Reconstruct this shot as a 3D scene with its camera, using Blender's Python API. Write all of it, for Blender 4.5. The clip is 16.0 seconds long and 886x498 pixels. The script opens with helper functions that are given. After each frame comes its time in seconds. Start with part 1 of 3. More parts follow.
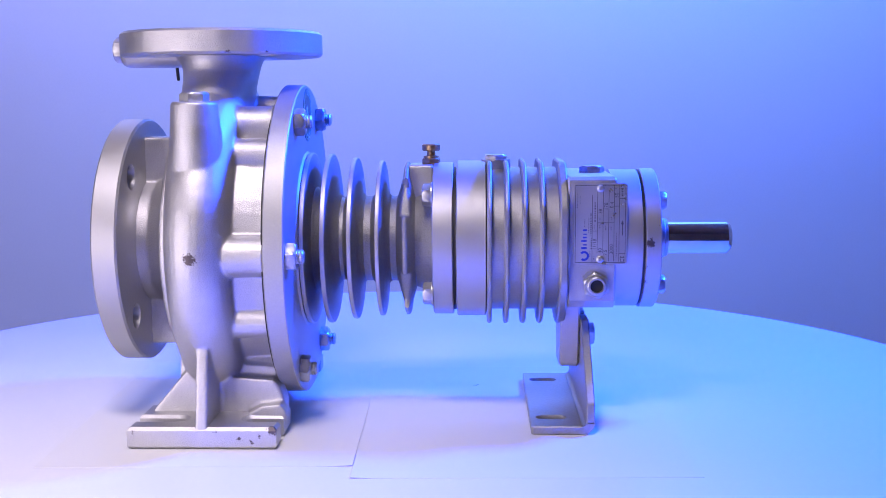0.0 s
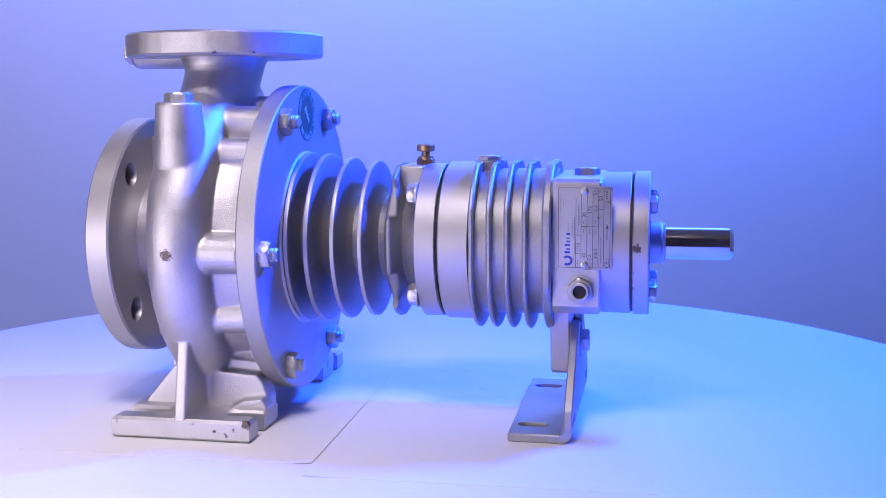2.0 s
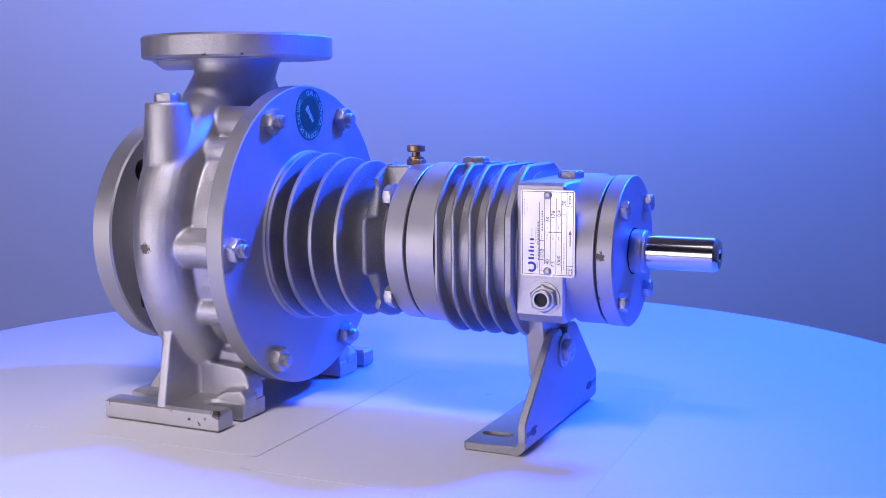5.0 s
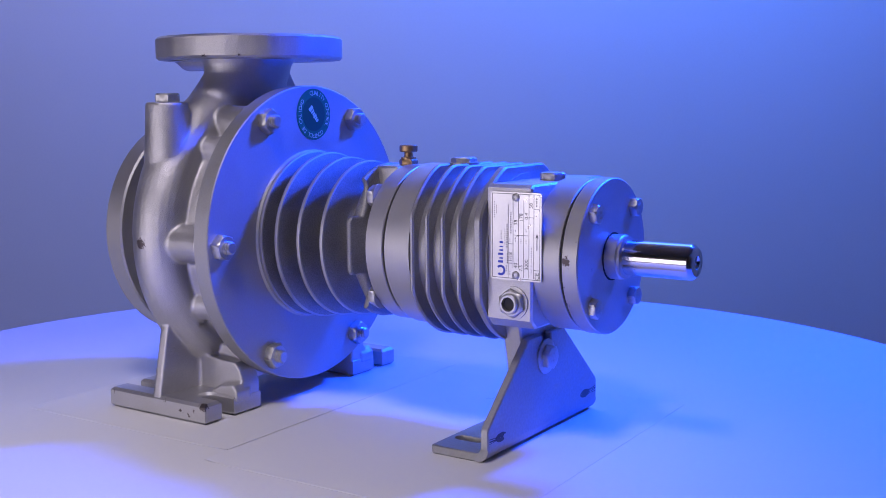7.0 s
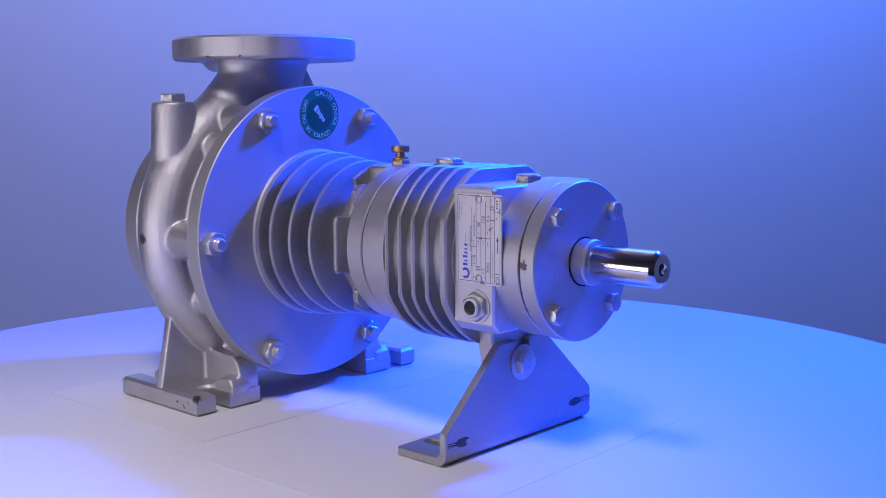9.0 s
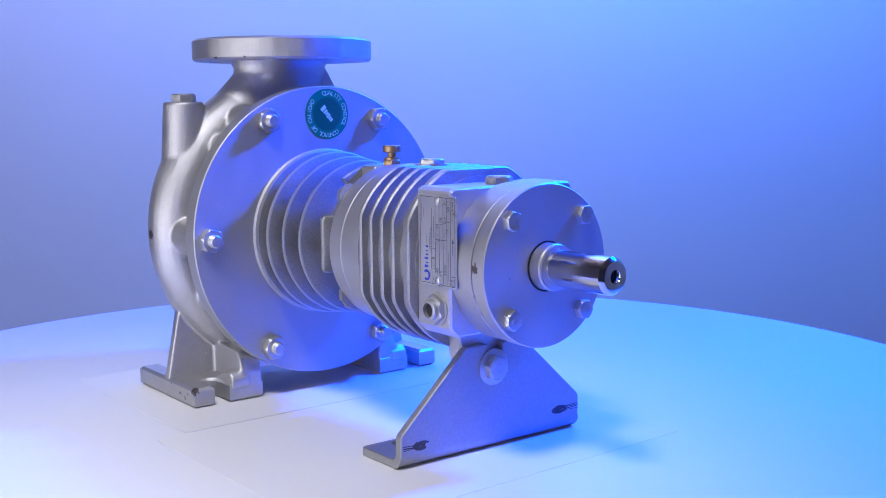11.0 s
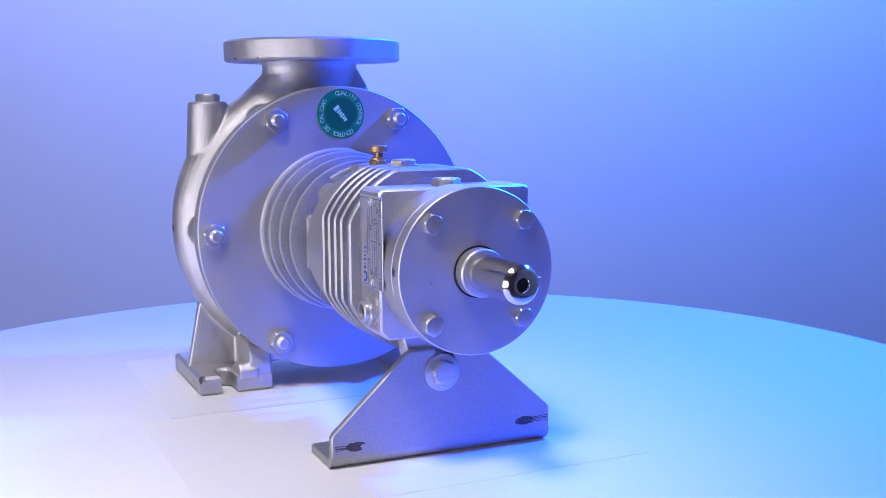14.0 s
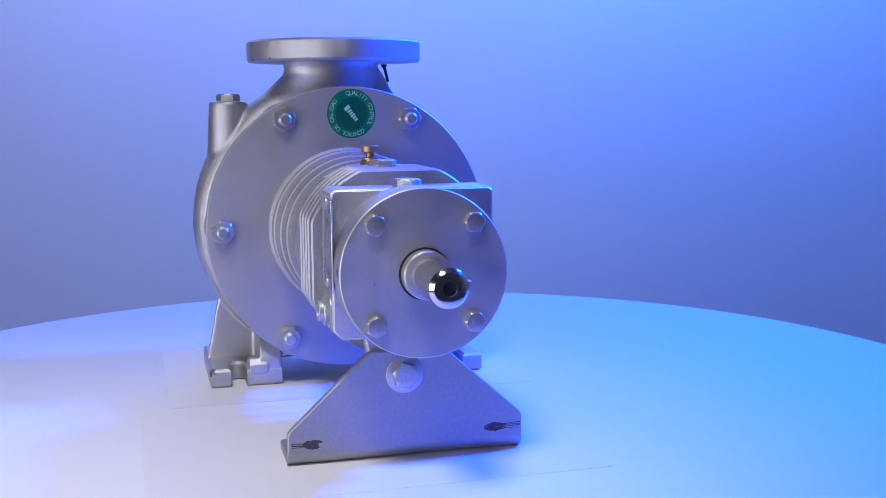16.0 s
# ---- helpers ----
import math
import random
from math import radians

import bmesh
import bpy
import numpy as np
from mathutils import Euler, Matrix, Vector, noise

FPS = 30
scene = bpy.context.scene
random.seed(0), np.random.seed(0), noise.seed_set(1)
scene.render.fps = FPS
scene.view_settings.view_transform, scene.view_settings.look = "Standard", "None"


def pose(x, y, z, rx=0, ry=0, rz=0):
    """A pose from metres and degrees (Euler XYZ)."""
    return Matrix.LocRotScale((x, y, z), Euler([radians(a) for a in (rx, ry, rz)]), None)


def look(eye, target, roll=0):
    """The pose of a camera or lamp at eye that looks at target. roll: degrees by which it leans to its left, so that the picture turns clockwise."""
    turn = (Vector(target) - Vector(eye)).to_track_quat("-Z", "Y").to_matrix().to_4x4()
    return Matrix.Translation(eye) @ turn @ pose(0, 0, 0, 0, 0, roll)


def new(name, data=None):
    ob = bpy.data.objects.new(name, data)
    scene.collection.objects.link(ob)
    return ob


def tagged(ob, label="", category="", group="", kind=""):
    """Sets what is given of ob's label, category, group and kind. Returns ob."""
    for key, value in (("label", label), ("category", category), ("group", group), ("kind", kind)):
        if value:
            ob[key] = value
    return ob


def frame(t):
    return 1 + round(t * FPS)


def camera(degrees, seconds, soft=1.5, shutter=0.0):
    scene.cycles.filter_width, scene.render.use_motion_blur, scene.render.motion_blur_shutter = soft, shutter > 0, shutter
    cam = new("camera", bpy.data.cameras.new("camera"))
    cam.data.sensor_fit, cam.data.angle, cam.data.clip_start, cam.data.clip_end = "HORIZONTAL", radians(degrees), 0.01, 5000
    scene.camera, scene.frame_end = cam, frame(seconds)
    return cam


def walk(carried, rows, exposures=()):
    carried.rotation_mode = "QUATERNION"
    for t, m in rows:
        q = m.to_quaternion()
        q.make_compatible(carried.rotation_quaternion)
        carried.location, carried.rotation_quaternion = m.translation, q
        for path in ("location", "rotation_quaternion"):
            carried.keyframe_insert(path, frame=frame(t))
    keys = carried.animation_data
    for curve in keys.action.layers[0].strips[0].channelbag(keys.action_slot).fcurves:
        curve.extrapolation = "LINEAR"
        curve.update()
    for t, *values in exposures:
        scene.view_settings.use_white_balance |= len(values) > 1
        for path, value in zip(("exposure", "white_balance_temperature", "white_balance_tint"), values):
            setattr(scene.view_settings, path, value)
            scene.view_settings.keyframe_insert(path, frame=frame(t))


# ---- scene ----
from mathutils import geometry

# ---- camera: stands still on a stand before the table ----
cam = camera(43.09, 16.0, soft=0.8)
EYE = (0.0, -0.8826, 0.2375)
AIM = (0.0484, 0.1075, 0.1058)
VIEW = look(EYE, AIM, -0.371)
EXPOSURES = [(0.0, 0.10, 6850, 15), (3.5, -0.06, 6850, 15), (4.2, -0.17, 6800, 14), (6.3, -0.67, 6700, 12), (7.0, -0.74, 6700, 12), (9.2, -0.46, 6650, 10),
             (11.3, 0.09, 6500, -3), (12.5, 0.14, 6750, 0), (14.0, 0.22, 6850, 2), (15.3, 0.12, 6700, 1), (16.0, -0.12, 6500, 0)]
walk(cam, [(0.0, VIEW), (16.0, VIEW)], EXPOSURES)

# The round table top turns about the world's z axis: seconds, degrees.
TURN = [(0.0, 4.64), (1.5, 11.55), (3.5, 20.74), (7.0, 36.53), (9.0, 45.62), (12.5, 61.62), (14.5, 70.95), (16.0, 77.99)]
PUMP_AT = (-0.0966, -0.0208)


def turned(t):
    for (a, u), (b, v) in zip(TURN, TURN[1:]):
        if t <= b:
            return u + (v - u) * (t - a) / (b - a)
    return TURN[-1][1]


# ---- light ----
world = bpy.data.worlds.new("world")
scene.world = world
world.use_nodes = True
world.node_tree.nodes["Background"].inputs[0].default_value = (0.6, 0.62, 1.0, 1)
world.node_tree.nodes["Background"].inputs[1].default_value = 0.02


def area_lamp(name, eye, target, power, colour, sx, sy):
    data = bpy.data.lights.new(name, "AREA")
    data.shape, data.size, data.size_y = "RECTANGLE", sx, sy
    data.energy, data.color = power, colour
    ob = new(name, data)
    ob.matrix_world = look(eye, target)
    return ob


def spot_lamp(name, eye, target, power, colour, radius, cone, blend=0.5):
    data = bpy.data.lights.new(name, "SPOT")
    data.energy, data.color, data.shadow_soft_size = power, colour, radius
    data.spot_size, data.spot_blend = radians(cone), blend
    ob = new(name, data)
    ob.matrix_world = look(eye, target)
    return ob


# white key lamp high at the front left, a soft white panel low at the left, the blue lamp at the right behind the table
spot_lamp("key_lamp", (-0.18, -0.68, 1.08), (-0.32, -0.28, 0.0), 55, (0.93, 0.86, 1.0), 0.14, 66, 1.0)
spot_lamp("blue_lamp", (0.92, 0.24, 1.00), (-0.04, 0.0, 0.10), 460, (0.002, 0.057, 1.0), 0.085, 76, 0.8)
area_lamp("blue_wash_lamp", (0.60, 0.75, 1.50), (0.50, 1.45, 1.35), 80, (0.04, 0.185, 1.0), 0.5, 0.25)
area_lamp("soft_panel_lamp", (-0.90, -0.80, 0.14), (0.0, 0.0, 0.13), 8.2, (0.93, 0.86, 1.0), 1.1, 0.46)
# unseen fill, added to brighten the left of the back wall
area_lamp("wall_fill_lamp", (-0.55, 0.75, 1.60), (-0.58, 1.45, 1.45), 24, (0.50, 0.52, 1.0), 0.9, 0.25)

# ---- materials ----


def surface(name, base, metal=0.0, rough=0.5, grain=900.0, bump=0.1, vary=0.12, patch=35.0, rough_vary=0.12, spots=(), stretch=None, depth=0.0004, lump=0.0):
    """A procedural surface: fine grain with relief, broad uneven patches, and a few dark chips (x, y, z, radius)."""
    m = bpy.data.materials.new(name)
    m.use_nodes = True
    nt = m.node_tree
    nodes, links = nt.nodes, nt.links
    bsdf = nodes["Principled BSDF"]
    bsdf.inputs["Metallic"].default_value = metal
    co = nodes.new("ShaderNodeTexCoord")
    source = co.outputs["Object"]
    if stretch:
        mp = nodes.new("ShaderNodeMapping")
        mp.inputs["Scale"].default_value = stretch
        links.new(source, mp.inputs["Vector"])
        grain_source = mp.outputs["Vector"]
    else:
        grain_source = source
    fine = nodes.new("ShaderNodeTexNoise")
    fine.inputs["Scale"].default_value, fine.inputs["Detail"].default_value = grain, 4
    links.new(grain_source, fine.inputs["Vector"])
    broad = nodes.new("ShaderNodeTexNoise")
    broad.inputs["Scale"].default_value, broad.inputs["Detail"].default_value, broad.inputs["Roughness"].default_value = patch, 6, 0.65
    links.new(source, broad.inputs["Vector"])
    mix = nodes.new("ShaderNodeMix")
    mix.data_type = "FLOAT"
    mix.inputs[0].default_value = 0.5
    links.new(fine.outputs["Fac"], mix.inputs[2])
    links.new(broad.outputs["Fac"], mix.inputs[3])
    ramp = nodes.new("ShaderNodeMapRange")
    ramp.inputs[1].default_value, ramp.inputs[2].default_value = 0.3, 0.7
    ramp.inputs[3].default_value, ramp.inputs[4].default_value = 1 - vary, 1 + vary
    links.new(mix.outputs[0], ramp.inputs[0])
    tint = nodes.new("ShaderNodeMix")
    tint.data_type, tint.blend_type = "RGBA", "MULTIPLY"
    tint.inputs[0].default_value = 1.0
    tint.inputs[6].default_value = (*base, 1)
    links.new(ramp.outputs[0], tint.inputs[7])
    colour = tint.outputs[2]
    for x, y, z, r in spots:
        off = nodes.new("ShaderNodeVectorMath")
        off.operation = "DISTANCE"
        off.inputs[1].default_value = (x, y, z)
        links.new(source, off.inputs[0])
        edge = nodes.new("ShaderNodeTexNoise")
        edge.inputs["Scale"].default_value, edge.inputs["Detail"].default_value = 600, 5
        links.new(source, edge.inputs["Vector"])
        add = nodes.new("ShaderNodeMath")
        add.operation = "MULTIPLY_ADD"
        add.inputs[1].default_value = 0.008
        links.new(edge.outputs["Fac"], add.inputs[0])
        links.new(off.outputs["Value"], add.inputs[2])
        lim = nodes.new("ShaderNodeMapRange")
        lim.inputs[1].default_value, lim.inputs[2].default_value = r + 0.0044, r + 0.0030
        links.new(add.outputs[0], lim.inputs[0])
        dark = nodes.new("ShaderNodeMix")
        dark.data_type = "RGBA"
        dark.inputs[7].default_value = (0.12, 0.10, 0.10, 1)
        links.new(lim.outputs[0], dark.inputs[0])
        links.new(colour, dark.inputs[6])
        colour = dark.outputs[2]
    links.new(colour, bsdf.inputs["Base Color"])
    rr = nodes.new("ShaderNodeMapRange")
    rr.inputs[1].default_value, rr.inputs[2].default_value = 0.3, 0.7
    rr.inputs[3].default_value, rr.inputs[4].default_value = max(0.02, rough - rough_vary), min(1, rough + rough_vary)
    links.new(broad.outputs["Fac"], rr.inputs[0])
    links.new(rr.outputs[0], bsdf.inputs["Roughness"])
    if bump:
        b = nodes.new("ShaderNodeBump")
        b.inputs["Strength"].default_value, b.inputs["Distance"].default_value = bump, depth
        links.new(fine.outputs["Fac"], b.inputs["Height"])
        if lump:
            wave = nodes.new("ShaderNodeTexNoise")
            wave.inputs["Scale"].default_value, wave.inputs["Detail"].default_value = 320, 2
            links.new(source, wave.inputs["Vector"])
            c = nodes.new("ShaderNodeBump")
            c.inputs["Strength"].default_value, c.inputs["Distance"].default_value = lump, 0.0008
            links.new(wave.outputs["Fac"], c.inputs["Height"])
            links.new(c.outputs["Normal"], b.inputs["Normal"])
        links.new(b.outputs["Normal"], bsdf.inputs["Normal"])
    return m


CAST = surface("cast_steel", (0.50, 0.495, 0.505), 0.92, 0.46, grain=1300, bump=0.6, vary=0.18, rough_vary=0.07,
               spots=((-0.025, -0.124, 0.133, 0.0042), (-0.02, -0.125, 0.105, 0.001), (0.027, -0.1175, 0.015, 0.0045), (0.004, -0.1178, 0.008, 0.0012), (-0.07, -0.1178, 0.012, 0.0007), (0.012, -0.1178, 0.006, 0.0011), (0.018, -0.1178, 0.0095, 0.0007), (-0.013, -0.1176, 0.0135, 0.0008), (0.019, -0.0605, 0.2715, 0.0012), (-0.006, -0.0725, 0.2712, 0.0014)), depth=0.0005, lump=0.22)
CAST_ROUGH = surface("rough_cast_steel", (0.31, 0.31, 0.315), 0.90, 0.52, grain=900, bump=0.8, vary=0.26, rough_vary=0.08, depth=0.0006, lump=0.10)
FIN = surface("cast_fin_steel", (0.38, 0.38, 0.388), 0.90, 0.50, grain=1100, bump=0.45, vary=0.26, rough_vary=0.05)
MACHINED = surface("machined_steel", (0.46, 0.458, 0.47), 0.92, 0.52, grain=500, bump=0.12, vary=0.06, rough_vary=0.06, stretch=(14, 1, 1),
                   spots=((0.2918, -0.0528, 0.134, 0.0032), (0.2885, -0.0505, 0.116, 0.0010), (0.2880, -0.046, 0.104, 0.0024), (0.2885, -0.0520, 0.124, 0.0009), (0.2988, -0.0522, 0.148, 0.0008), (0.3000, -0.0314, 0.1270, 0.0006)))
TURNED = surface("turned_plate", (0.43, 0.43, 0.44), 0.90, 0.58, grain=700, bump=0.08, vary=0.06, rough_vary=0.06)
SHEET = surface("bent_steel_sheet", (0.37, 0.37, 0.378), 0.90, 0.55, grain=500, bump=0.12, vary=0.11, patch=90, rough_vary=0.08)
BOLT = surface("zinc_plated_steel", (0.48, 0.48, 0.49), 0.90, 0.46, grain=600, bump=0.2, vary=0.15, rough_vary=0.1)
POLISHED = surface("ground_shaft_steel", (0.58, 0.575, 0.57), 1.0, 0.13, grain=600, bump=0.05, vary=0.05, rough_vary=0.04, stretch=(18, 1, 1))
BRASS = surface("brass", (0.38, 0.25, 0.14), 0.9, 0.42, grain=700, bump=0.15, vary=0.2)
BLACK = surface("black_rubber", (0.012, 0.012, 0.013), 0.0, 0.6, grain=700, bump=0.1)
DARK_STEEL = surface("dark_recess_steel", (0.05, 0.05, 0.05), 0.5, 0.6, grain=700, bump=0.1)
PLATE = surface("anodised_plate", (0.56, 0.556, 0.57), 0.75, 0.34, grain=800, bump=0.03, vary=0.05)
INK = surface("black_print", (0.09, 0.09, 0.105), 0.0, 0.5, bump=0)
BLUE_INK = surface("blue_print", (0.02, 0.05, 0.42), 0.0, 0.4, bump=0)
MARKER = surface("black_marker_ink", (0.05, 0.045, 0.05), 0.1, 0.5, bump=0, vary=0.5, patch=300)
GREEN = surface("green_sticker", (0.0, 0.16, 0.095), 0.0, 0.4, grain=500, bump=0.03, vary=0.08)
GREEN_DARK = surface("dark_green_print", (0.0, 0.085, 0.055), 0.0, 0.4, grain=500, bump=0.03, vary=0.08)
PALE = surface("pale_green_print", (0.34, 0.62, 0.52), 0.0, 0.4, bump=0)
TABLE_WHITE = surface("white_table_laminate", (0.68, 0.68, 0.69), 0.0, 0.42, grain=300, bump=0.02, vary=0.015, patch=6, rough_vary=0.04)
PAPER = surface("white_paper", (0.685, 0.685, 0.692), 0.0, 0.6, grain=600, bump=0.06, vary=0.015, patch=10)
WALL = surface("matt_white_wall", (0.74, 0.74, 0.76), 0.0, 0.85, grain=220, bump=0.05, vary=0.02, patch=3)
# made-up brown for unseen surfaces, chosen for what the metal reflects
DARK_SURROUND = surface("dark_surround", (0.28, 0.19, 0.13), 0.0, 0.85, grain=220, bump=0.05, vary=0.05, patch=3)
FLOOR = surface("grey_floor", (0.25, 0.24, 0.24), 0.0, 0.6, grain=120, bump=0.1, vary=0.1, patch=4)
HAIR = surface("dark_fibre", (0.03, 0.03, 0.035), 0.0, 0.7, bump=0)

# ---- mesh helpers ----
AX = 0.132  # height of the shaft over the table


def add_rings(bm, rings, close=False):
    """Closed skin over rings of equal length; the ends are capped unless close."""
    vs = [[bm.verts.new(p) for p in r] for r in rings]
    n = len(vs[0])
    pairs = list(zip(vs, vs[1:])) + ([(vs[-1], vs[0])] if close else [])
    for a, b in pairs:
        for i in range(n):
            j = (i + 1) % n
            bm.faces.new((a[i], a[j], b[j], b[i]))
    if not close:
        bm.faces.new(vs[0][::-1])
        bm.faces.new(vs[-1])


def frame_of(axis):
    """Two crossing directions square to an axis, and the axis."""
    a = Vector(axis).normalized()
    u = Vector((0, 0, 1)) if abs(a.z) < 0.9 else Vector((1, 0, 0))
    v = a.cross(u).normalized()
    return v.cross(a).normalized(), v, a


def lathe(bm, profile, at=(0, 0, AX), axis=(1, 0, 0), seg=64, turn=0.0):
    """A solid of revolution: profile of (along the axis, radius)."""
    u, v, a = frame_of(axis)
    o = Vector(at)
    rings = []
    for d, r in profile:
        r = max(r, 1e-5)
        rings.append([o + a * d + (u * math.cos(t) + v * math.sin(t)) * r for t in (turn + 2 * math.pi * i / seg for i in range(seg))])
    add_rings(bm, rings)
    return bm


def tube(bm, profile, at=(0, 0, AX), axis=(1, 0, 0), seg=64):
    """A ring of revolution whose closed section is profile."""
    u, v, a = frame_of(axis)
    o = Vector(at)
    rings = [[o + a * d + (u * math.cos(t) + v * math.sin(t)) * r for t in (2 * math.pi * i / seg for i in range(seg))] for d, r in profile]
    add_rings(bm, rings, close=True)
    return bm


def box(bm, x0, x1, y0, y1, z0, z1, bevel=0.0):
    made = bmesh.ops.create_cube(bm, size=1.0)["verts"]
    for v in made:
        v.co = Vector(((x0 + x1) / 2 + v.co.x * (x1 - x0), (y0 + y1) / 2 + v.co.y * (y1 - y0), (z0 + z1) / 2 + v.co.z * (z1 - z0)))
    if bevel:
        edges = list({e for v in made for e in v.link_edges})
        bmesh.ops.bevel(bm, geom=edges, offset=bevel, segments=3, affect="EDGES", profile=0.5)
    return bm


def circle(cx, cy, r, n=32, a0=0.0):
    return [(cx + r * math.cos(a0 + 2 * math.pi * i / n), cy + r * math.sin(a0 + 2 * math.pi * i / n)) for i in range(n)]


def slot(cx, cy, length, width, n=10, along="x"):
    """A round-ended slot outline."""
    h, r, out = (length - width) / 2, width / 2, []
    for s, a0 in ((1, -math.pi / 2), (-1, math.pi / 2)):
        for i in range(n + 1):
            a = a0 + math.pi * i / n
            out.append((s * h + r * math.cos(a), r * math.sin(a)))
    return [(cx + x, cy + y) if along == "x" else (cx - y, cy + x) for x, y in out]


def area_of(loop):
    return sum(a[0] * b[1] - b[0] * a[1] for a, b in zip(loop, loop[1:] + loop[:1])) / 2


def inset(loop, d):
    """The outline moved inward by d (its own inside)."""
    if area_of(loop) < 0:
        loop = loop[::-1]
    out, n = [], len(loop)
    for i in range(n):
        p, q, r = Vector(loop[i - 1]), Vector(loop[i]), Vector(loop[(i + 1) % n])
        e, f = (q - p).normalized(), (r - q).normalized()
        a, b = Vector((-e.y, e.x)), Vector((-f.y, f.x))
        m = a + b
        k = d / max(0.35, m.dot(a)) if m.length > 1e-9 else 0
        out.append(tuple(q + m * k))
    return out


def plate(bm, outer, holes, low, high, place, chamfer=0.0):
    """A flat plate with real holes and chamfered rims; place(u, v, w) gives the point in space."""
    loops = [outer if area_of(outer) > 0 else outer[::-1]] + [h if area_of(h) > 0 else h[::-1] for h in holes]
    c = min(chamfer, (high - low) / 2.2)
    levels = [(low, 1), (low + c, 0), (high - c, 0), (high, 1)] if c else [(low, 0), (high, 0)]
    stacks = []
    for i, loop in enumerate(loops):
        drawn = []
        for w, cut in levels:
            q = inset(loop, (c if i == 0 else -c * 0.5) * cut) if c else loop
            drawn.append([bm.verts.new(place(x, y, w)) for x, y in q])
        for a, b in zip(drawn, drawn[1:]):
            n = len(a)
            for k in range(n):
                bm.faces.new((a[k], a[(k + 1) % n], b[(k + 1) % n], b[k]))
        stacks.append((loop, drawn))
    for end in (0, -1):
        flat = [[Vector((x, y, 0)) for x, y in (inset(l, (c if i == 0 else -c * 0.5)) if c else l)] for i, (l, _) in enumerate(stacks)]
        verts = [v for _, d in stacks for v in d[end]]
        for tri in geometry.tessellate_polygon(flat):
            try:
                bm.faces.new([verts[k] for k in tri])
            except ValueError:
                pass
    return bm


def yz_plate(x0):
    return lambda u, v, w: (x0 + w, u, v)


def xy_plate(z0):
    return lambda u, v, w: (u, v, z0 + w)


def xz_plate(y0):
    return lambda u, v, w: (u, y0 + w, v)


def hexagon(bm, at, axis, across, height, turn=0.0, dome=0.0):
    """A hexagonal nut or bolt head with chamfered corners."""
    r = across / 2 / math.cos(math.pi / 6)
    u, v, a = frame_of(axis)
    o = Vector(at)
    n, rings = 36, []
    for d, lim in ((0, across * 0.5), (height * 0.1, r), (height * 0.82, r), (height, across * 0.475), (height + dome, across * 0.36)):
        ring = []
        for i in range(n):
            t = 2 * math.pi * i / n
            k = (t % (math.pi / 3)) - math.pi / 6
            q = min(across / 2 / math.cos(k), lim)
            ring.append(o + a * d + (u * math.cos(t + turn) + v * math.sin(t + turn)) * q)
        rings.append(ring)
    add_rings(bm, rings)
    return bm


def threaded(bm, at, axis, r, length, pitch=0.0016, seg=20):
    prof, d = [(0, r)], 0.0
    while d + pitch < length - 0.001:
        prof += [(d + pitch * 0.3, r), (d + pitch * 0.6, r * 0.9), (d + pitch * 0.75, r * 0.9)]
        d += pitch
    prof += [(length - 0.0012, r), (length, r * 0.75)]
    return lathe(bm, prof, at, axis, seg)


def part(name, bm, material, parent, label="", sharp=32):
    bmesh.ops.recalc_face_normals(bm, faces=bm.faces)
    me = bpy.data.meshes.new(name)
    bm.to_mesh(me)
    bm.free()
    me.materials.append(material)
    me.shade_smooth()
    me.set_sharp_from_angle(angle=radians(sharp))
    ob = new(name, me)
    if parent:
        ob.parent = parent
    return tagged(ob, label=label)


def twin(ob, m):
    """The same part once more, moved by m, on shared mesh data."""
    o = ob.copy()
    scene.collection.objects.link(o)
    o.matrix_basis = m @ ob.matrix_basis
    return o


def lettering(name, body, size, material, parent, m, align="CENTER"):
    cu = bpy.data.curves.new("text", "FONT")
    cu.body, cu.size, cu.align_x, cu.align_y, cu.extrude = body, size, align, "CENTER", 0.00005
    cu.resolution_u = 3
    tmp = new("text", cu)
    me = bpy.data.meshes.new_from_object(tmp.evaluated_get(bpy.context.evaluated_depsgraph_get()))
    bpy.data.objects.remove(tmp)
    me.transform(m)
    me.materials.clear()
    me.materials.append(material)
    me.name = name
    ob = new(name, me)
    ob.parent = parent
    return ob


# ---- the room ----


def room():
    x0, x1, y0, y1, z0, z1, w = -2.4, 2.2, -2.8, 1.45, -0.76, 1.9, 0.12
    # south and west walls and ceiling are unseen, added to darken the metal's reflections
    for name, dims, label in (("wall_north", (x0 - w, x1 + w, y1, y1 + w, z0, z1), "plain matt white wall washed by blue light"),
                              ("wall_south", (x0 - w, x1 + w, y0 - w, y0, z0, z1), "unseen dark brown wall, added to darken and warm reflections"),
                              ("wall_west", (x0 - w, x0, y0, y1, z0, z1), "unseen dark brown wall, added to darken and warm reflections"),
                              ("wall_east", (x1, x1 + w, y0, y1, z0, z1), "plain matt white wall")):
        ob = part(name, box(bmesh.new(), *dims), DARK_SURROUND if name in ("wall_south", "wall_west") else WALL, None)
        tagged(ob, label, "wall", kind="structure")
    ob = part("floor", box(bmesh.new(), x0 - w, x1 + w, y0 - w, y1 + w, z0 - w, z0), FLOOR, None)
    tagged(ob, "plain grey floor", "floor", kind="structure")
    ob = part("ceiling", box(bmesh.new(), x0 - w, x1 + w, y0 - w, y1 + w, z1, z1 + w), DARK_SURROUND, None)
    tagged(ob, "unseen dark ceiling, added to darken reflections", "ceiling", kind="structure")


room()

# ---- the turning table ----
PAPER_T = 0.00025
TABLE_Z = -PAPER_T


